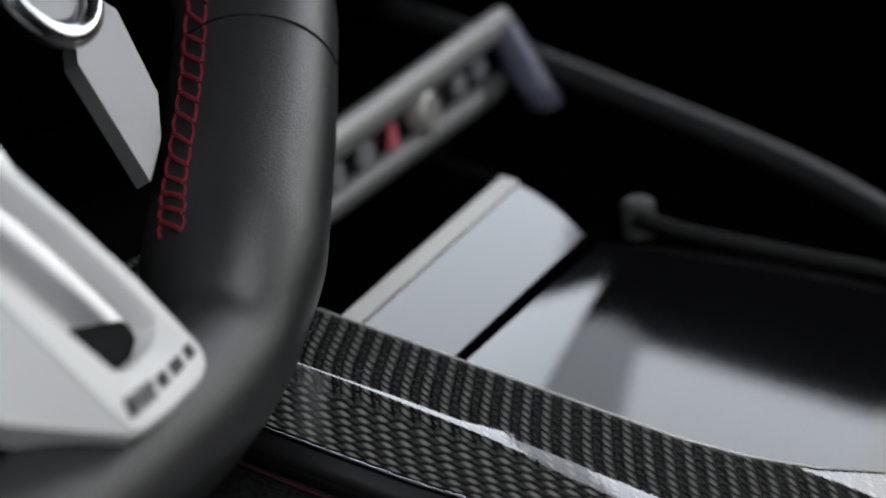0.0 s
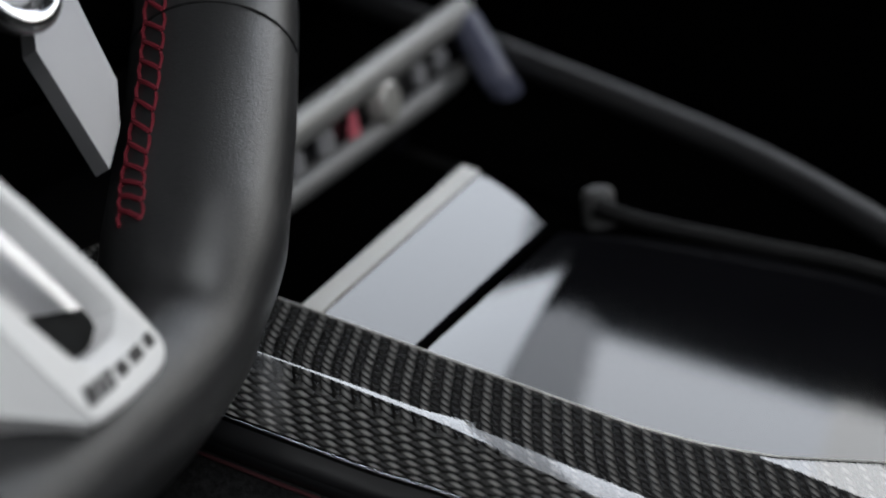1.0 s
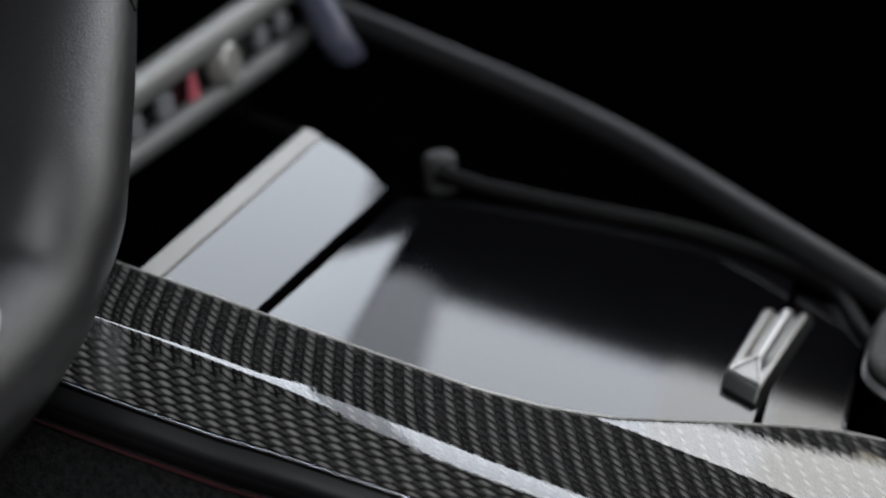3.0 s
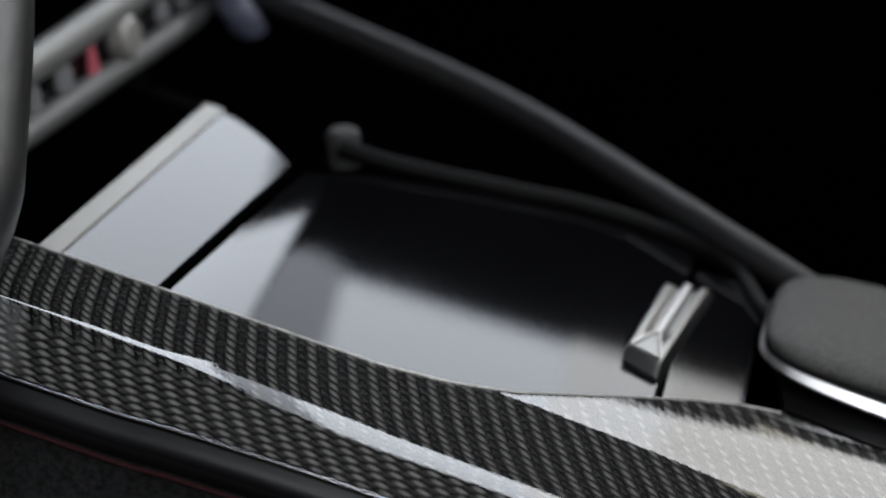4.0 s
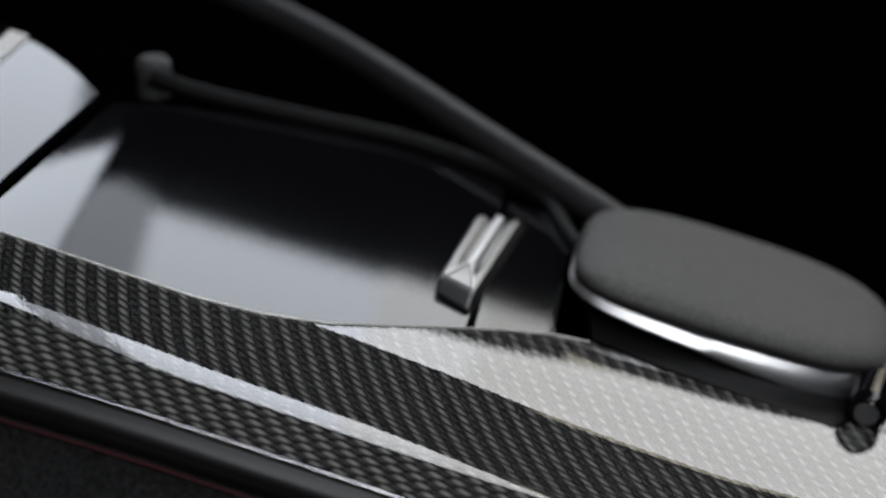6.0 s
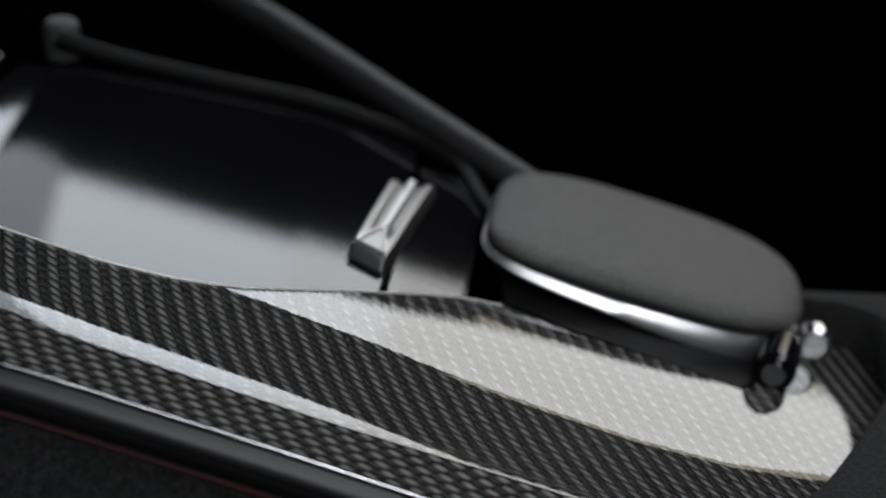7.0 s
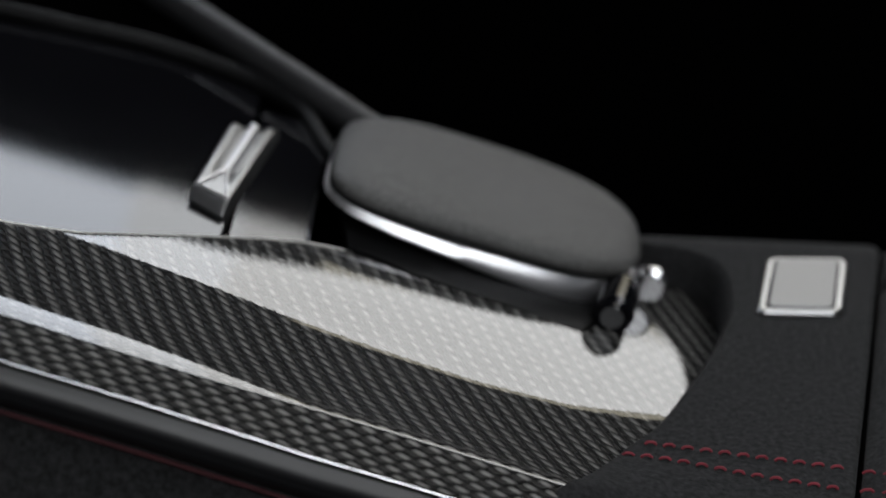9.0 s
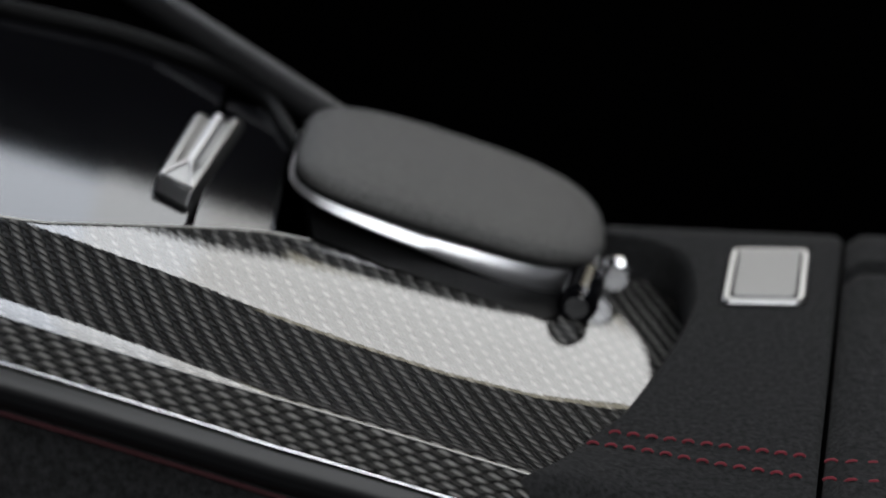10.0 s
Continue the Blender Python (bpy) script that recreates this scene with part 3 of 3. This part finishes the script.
for y, w, m, nm in ((0.085, 0.016, M_BTN, "switch"), (0.112, 0.012, M_BTN, "switch"), (0.143, 0.016, M_BTN, "switch"), (0.236, 0.016, M_PLASTIC, "switch"), (0.262, 0.014, M_BTN, "switch"), (0.292, 0.016, M_BTN, "switch")):
    part(nm, plate(w, 0.012, 0.003, 0, 0.003, Matrix.Translation((-0.405, y, 0.062 + (y - 0.14) * 0.05)) @ Matrix.Rotation(radians(90), 4, "Y") @ Matrix.Rotation(radians(90), 4, "Z")), m, switches)
hazard = bmesh.new()
base_tri = [hazard.verts.new((-0.404, 0.172 + dy, 0.0635 + dz)) for dy, dz in ((-0.006, -0.0085), (0.006, -0.0085), (0.0012, 0.0105), (-0.0012, 0.0105))]
tip_tri = [hazard.verts.new((-0.4005, 0.172 + dy * 0.85, 0.0635 + dz * 0.9)) for dy, dz in ((-0.006, -0.0085), (0.006, -0.0085), (0.0012, 0.0105), (-0.0012, 0.0105))]
hazard.faces.new(base_tri[::-1])
hazard.faces.new(tip_tri)
for k in range(4):
    hazard.faces.new((base_tri[k], base_tri[(k + 1) % 4], tip_tri[(k + 1) % 4], tip_tri[k]))
part("hazard_switch", hazard, M_REDBTN, switches, "faded red triangle switch", bevel=0.0008)
part("dial", disc(0.0115, 0.012, Matrix.Translation((-0.400, 0.2055, 0.067)) @ Matrix.Rotation(radians(90), 4, "Y")), M_EDGE, switches, "round silver dial")
part("end_trim", tube(spline([(-0.400, 0.326, 0.084), (-0.384, 0.308, 0.070), (-0.371, 0.298, 0.054), (-0.367, 0.324, 0.022)], 6), lambda t: 0.0098 - 0.004 * max(0.0, t - 0.8) / 0.2, 16), M_BLUEGREY, switches, "blue-grey end trim")

far_knob = thing("console_peg", "small dark grey rounded peg beside the cover", "peg", (-0.262, 0.165, 0.03))
part("peg", tube([(-0.2765, 0.181, 0.008), (-0.2765, 0.181, 0.0245), (-0.2765, 0.181, 0.0268)], lambda t: 0.0085 - 0.0025 * t ** 4, 24, up=(0, 1, 0)), M_PEG, far_knob)

# ---- steering wheel ----
WS = 1.05
WO = Vector((-0.2879, -0.1744, 0.0905))
WN = Vector((0.9089, 0.0826, 0.4089)).normalized()
WU = Vector((-0.0921, 0.9957, 0.0036)).normalized()
WV = WN.cross(WU)


def wp(u, v, w=0.0):
    return WO + (WU * u + WV * v + WN * w) * WS


wheel = thing("steering_wheel", "black leather flat-bottomed steering wheel with red stitching", "steering wheel", tuple(WO))
half = [(0.0, -0.0125), (0.035, -0.0122), (0.060, -0.0100), (0.078, -0.0060), (0.094, 0.0030), (0.111, 0.0125), (0.127, 0.0225), (0.149, 0.0365), (0.171, 0.0510), (0.193, 0.0670), (0.216, 0.0860), (0.236, 0.122), (0.244, 0.17), (0.236, 0.225), (0.200, 0.30), (0.12, 0.36)]
WC = -0.031
loop = [(WC + a, b) for a, b in half] + [(WC, 0.38)] + [(WC - a, b) for a, b in half[:0:-1]]
RIM = [wp(p.x, p.y, -0.030) for p in spline([(u, v, 0) for u, v in loop], 5, closed=True)]


def rim_radius(t):
    k = 1 - abs(2 * t - 1)
    return 0.0240 + 0.007 * smooth(0.14, 0.34, k)


rim = part("rim", tube(RIM, lambda t: rim_radius(t) * WS, 32, closed=True, squash=1.0, up=tuple(WN)), M_RIM, wheel, "grained black leather rim")


def ring_plate(outer, hole, w0, w1, n=160):
    """A plate with one opening through it."""
    bm = bmesh.new()
    cut = [Vector(p) for p in hole]
    hc = sum(cut, Vector((0, 0))) / len(cut)

    def polar(pts):
        out = []
        for k in range(n):
            a = math.tau * k / n
            d = Vector((math.cos(a), math.sin(a)))
            best = 0.001
            for p, q in zip(pts, pts[1:] + pts[:1]):
                e = Vector(q) - Vector(p)
                det = d.x * -e.y + d.y * e.x
                if abs(det) < 1e-12:
                    continue
                r = Vector(p) - hc
                s1 = (r.x * -e.y + r.y * e.x) / det
                s2 = (d.x * r.y - d.y * r.x) / det
                if s1 > 0 and -1e-6 <= s2 <= 1 + 1e-6:
                    best = max(best, s1)
            out.append((hc.x + d.x * best, hc.y + d.y * best))
        return out

    o, h = polar(outer), polar(hole)
    vo = [[bm.verts.new(wp(u, v, w)) for u, v in o] for w in (w0, w1 - 0.0012)]
    vt = [bm.verts.new(wp(u + (hc.x - u) * 0.03, v + (hc.y - v) * 0.03, w1)) for u, v in o]
    ht = [bm.verts.new(wp(u + (u - hc.x) * 0.05, v + (v - hc.y) * 0.05, w1)) for u, v in h]
    hl = [[bm.verts.new(wp(u, v, w)) for u, v in h] for w in (w1 - 0.0010, w0)]
    loops = [vo[0], vo[1], vt, ht, hl[0], hl[1], vo[0]]
    for a, b in zip(loops, loops[1:]):
        for k in range(n):
            bm.faces.new((a[k], a[(k + 1) % n], b[(k + 1) % n], b[k]))
    return bm


SPOKE = [(-0.0405, 0.0960), (-0.0304, 0.0747), (-0.0196, 0.0529), (-0.0092, 0.0302), (-0.0022, 0.0095), (-0.0004, 0.003), (-0.001, -0.0005), (-0.0045, -0.003), (-0.0099, -0.0043), (-0.0268, -0.0050), (-0.0410, -0.0042), (-0.0445, -0.0028), (-0.0468, 0.0026), (-0.0606, 0.0423), (-0.0790, 0.0960)]
SLOT = [(-0.0415, 0.0843), (-0.0332, 0.0678), (-0.0240, 0.0502), (-0.0143, 0.0261), (-0.0116, 0.0187), (-0.0120, 0.0155), (-0.0185, 0.0122), (-0.0335, 0.0114), (-0.0380, 0.0142), (-0.0475, 0.0345), (-0.0546, 0.0488), (-0.0670, 0.0830)]
lower_spoke = part("lower_spoke", ring_plate(SPOKE, SLOT, -0.009, 0.0), M_SPOKE, wheel, "satin silver lower spoke with a slot")


def spoke_plate_3d(outline, w0, w1):
    bm = bmesh.new()
    n = len(outline)
    lo = [bm.verts.new(wp(u, v, w0)) for u, v in outline]
    hi = [bm.verts.new(wp(u, v, w1)) for u, v in outline]
    bm.faces.new(hi)
    bm.faces.new(lo[::-1])
    for i in range(n):
        bm.faces.new((lo[i], lo[(i + 1) % n], hi[(i + 1) % n], hi[i]))
    return bm


def quad_strip(rows):
    bm = bmesh.new()
    v = [[bm.verts.new(p) for p in r] for r in rows]
    for a, b in zip(v, v[1:]):
        for k in range(len(a) - 1):
            bm.faces.new((a[k], a[k + 1], b[k + 1], b[k]))
    return bm


part("spoke_bevel", quad_strip([[wp(-0.0445, -0.0026, -0.0005), wp(-0.0606, 0.0423, -0.0005), wp(-0.0790, 0.0960, -0.0005)], [wp(-0.0432, -0.0034, -0.0015), wp(-0.0700, 0.0173, -0.010), wp(-0.120, 0.0560, -0.014)], [wp(-0.040, -0.006, -0.012), wp(-0.060, 0.010, -0.022), wp(-0.100, 0.040, -0.026)]]), M_SPOKE, wheel, "slanting silver flank of the spoke")
part("slot_back", quad_strip([[wp(-0.0480, 0.034, -0.0135), wp(-0.0060, 0.021, -0.0135)], [wp(-0.075, 0.10, -0.0135), wp(-0.015, 0.10, -0.0135)]]), M_SATIN, wheel, "bright backing behind the slot")
# dark sheet added for the shade in the lower part of the slot
part("slot_shadow", quad_strip([[wp(-0.0470, 0.004, -0.015), wp(0.004, 0.004, -0.015)], [wp(-0.0480, 0.040, -0.015), wp(0.004, 0.030, -0.015)]]), M_WELT_SHADE, wheel)
part("upper_spoke", spoke_plate_3d([(0.064, 0.0935), (0.0640, 0.0500), (0.082, 0.0600), (0.095, 0.0740), (0.100, 0.105), (0.085, 0.120)], -0.036, -0.030), M_BRUSH, wheel, "satin silver side spoke")
part("horn_ring", tube([wp(0.045 + 0.021 * math.cos(a), 0.120 + 0.021 * math.sin(a), -0.012) for a in [math.tau * k / 40 for k in range(40)]], 0.0042, 12, closed=True, up=tuple(WN)), M_CHROME, wheel, "bright ring on the hub")
part("hub_button", disc(0.018, 0.006, Matrix.Translation(wp(0.045, 0.120, -0.015)) @ WN.to_track_quat("Z", "Y").to_matrix().to_4x4()), M_BRUSH, wheel)
part("hub_cover", disc(0.075, 0.030, Matrix.Translation(wp(-0.045, 0.185, -0.035)) @ WN.to_track_quat("Z", "Y").to_matrix().to_4x4(), round_by=0.008), M_PLASTIC, wheel, "black airbag cover")

# red lacing along the inner side of the rim
SIDE_ON = Vector((0.4533, -0.8229, 0.3302)).normalized()


def rim_skin(k, turn, lift=0.0003):
    """A point on the rim's surface: k along it, turn away from the side that faces the driver."""
    n = len(RIM)
    i = int(k) % n
    f = k - int(k)
    c = RIM[i].lerp(RIM[(i + 1) % n], f)
    t = (RIM[(i + 1) % n] - RIM[i - 1]).normalized()
    face = (SIDE_ON - t * SIDE_ON.dot(t)).normalized()
    inward = face.cross(t).normalized()
    if inward.dot(WV) < 0:
        inward = -inward
    r = rim_radius(i / (n - 1)) * WS + lift
    return c + (face * math.cos(turn) + inward * math.sin(turn)) * r


K0, K1, LACES = 22.0, 62.0, 20
for k in range(LACES):
    a = K0 + (K1 - K0) * k / LACES
    b = a + (K1 - K0) / LACES
    lo, hi = radians(30), radians(47)
    m = (a + b) / 2
    part("lace", tube([rim_skin(a, lo), rim_skin(m, (lo + hi) / 2, 0.0010), rim_skin(b, hi)], 0.0010, 6), M_RED, rim)
    part("lace", tube([rim_skin(a + 0.2, hi), rim_skin(m, hi + 0.02, 0.0007), rim_skin(b - 0.1, hi)], 0.0008, 6), M_RED, rim)
    part("lace", tube([rim_skin(a - 0.1, lo), rim_skin(m - 0.2, lo - 0.03, 0.0007), rim_skin(b - 0.4, lo)], 0.0007, 6), M_RED, rim)
part("rim_join", tube([rim_skin(44.0, radians(d), 0.0001) for d in range(-80, 90, 10)], 0.0006, 6), M_PLASTIC, rim, "join in the leather")


def glyph(strokes, r=0.00055):
    bm = bmesh.new()
    for (u0, v0), (u1, v1) in strokes:
        d = Vector((u1 - u0, v1 - v0))
        nrm = Vector((-d.y, d.x)).normalized() * r
        c = [(u0 + nrm.x, v0 + nrm.y), (u1 + nrm.x, v1 + nrm.y), (u1 - nrm.x, v1 - nrm.y), (u0 - nrm.x, v0 - nrm.y)]
        lo = [bm.verts.new(wp(u, v, -0.0003)) for u, v in c]
        hi = [bm.verts.new(wp(u, v, 0.0006)) for u, v in c]
        bm.faces.new(hi)
        for k in range(4):
            bm.faces.new((lo[k], lo[(k + 1) % 4], hi[(k + 1) % 4], hi[k]))
    return bm


# emblem: five slanted bars and three plain angular blocks
for k in range(5):
    u = -0.0418 + 0.0029 * k
    part("emblem_bar", glyph([((u, 0.0010), (u + 0.0012, 0.0062))], 0.00115 if k == 0 else 0.0007), M_INK, lower_spoke)
part("emblem_block", glyph([((-0.0258, 0.0036), (-0.0212, 0.004))], 0.0019), M_INK, lower_spoke)
part("emblem_block", glyph([((-0.0182, 0.0041), (-0.0124, 0.0046))], 0.0019), M_INK, lower_spoke)
part("emblem_block", glyph([((-0.0092, 0.0049), (-0.0052, 0.0053))], 0.0019), M_INK, lower_spoke)

# ---- cabin ----
def wall(name, bm, material, label, category):
    ob = link(name, bm, material)
    return tagged(ob, label, category, kind="structure")


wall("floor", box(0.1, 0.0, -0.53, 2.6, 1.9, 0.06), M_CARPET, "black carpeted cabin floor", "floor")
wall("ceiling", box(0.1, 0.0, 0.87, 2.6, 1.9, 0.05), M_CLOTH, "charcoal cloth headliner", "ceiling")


def profile(points, y0, y1):
    """A panel with the outline (x, z), from y0 to y1."""
    bm = bmesh.new()
    a = [bm.verts.new((x, y0, z)) for x, z in points]
    b = [bm.verts.new((x, y1, z)) for x, z in points]
    n = len(points)
    bm.faces.new(a)
    bm.faces.new(b[::-1])
    for i in range(n):
        bm.faces.new((a[i], b[i], b[(i + 1) % n], a[(i + 1) % n]))
    return bm


DOOR = [(-1.2, -0.52), (1.4, -0.52), (1.4, 0.08), (0.80, 0.10), (-0.27, 0.46), (-0.60, 0.50), (-1.2, 0.50)]
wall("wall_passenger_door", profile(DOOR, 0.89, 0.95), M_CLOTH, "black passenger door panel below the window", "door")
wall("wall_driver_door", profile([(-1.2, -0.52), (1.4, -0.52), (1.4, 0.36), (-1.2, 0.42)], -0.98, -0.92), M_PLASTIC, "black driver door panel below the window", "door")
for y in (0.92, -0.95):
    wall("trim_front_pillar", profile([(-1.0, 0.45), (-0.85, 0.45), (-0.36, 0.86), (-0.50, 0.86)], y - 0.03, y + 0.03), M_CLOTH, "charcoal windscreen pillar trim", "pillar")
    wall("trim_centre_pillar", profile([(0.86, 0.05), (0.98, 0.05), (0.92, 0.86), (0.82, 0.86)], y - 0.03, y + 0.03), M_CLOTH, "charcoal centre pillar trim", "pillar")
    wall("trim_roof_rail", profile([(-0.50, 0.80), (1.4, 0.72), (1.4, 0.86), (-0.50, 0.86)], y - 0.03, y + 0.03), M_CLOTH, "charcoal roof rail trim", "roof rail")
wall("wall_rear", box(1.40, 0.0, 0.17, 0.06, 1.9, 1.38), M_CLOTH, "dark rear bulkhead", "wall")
wall("wall_front", box(-1.05, 0.0, -0.08, 0.06, 1.9, 0.85), M_PLASTIC, "black front bulkhead", "wall")
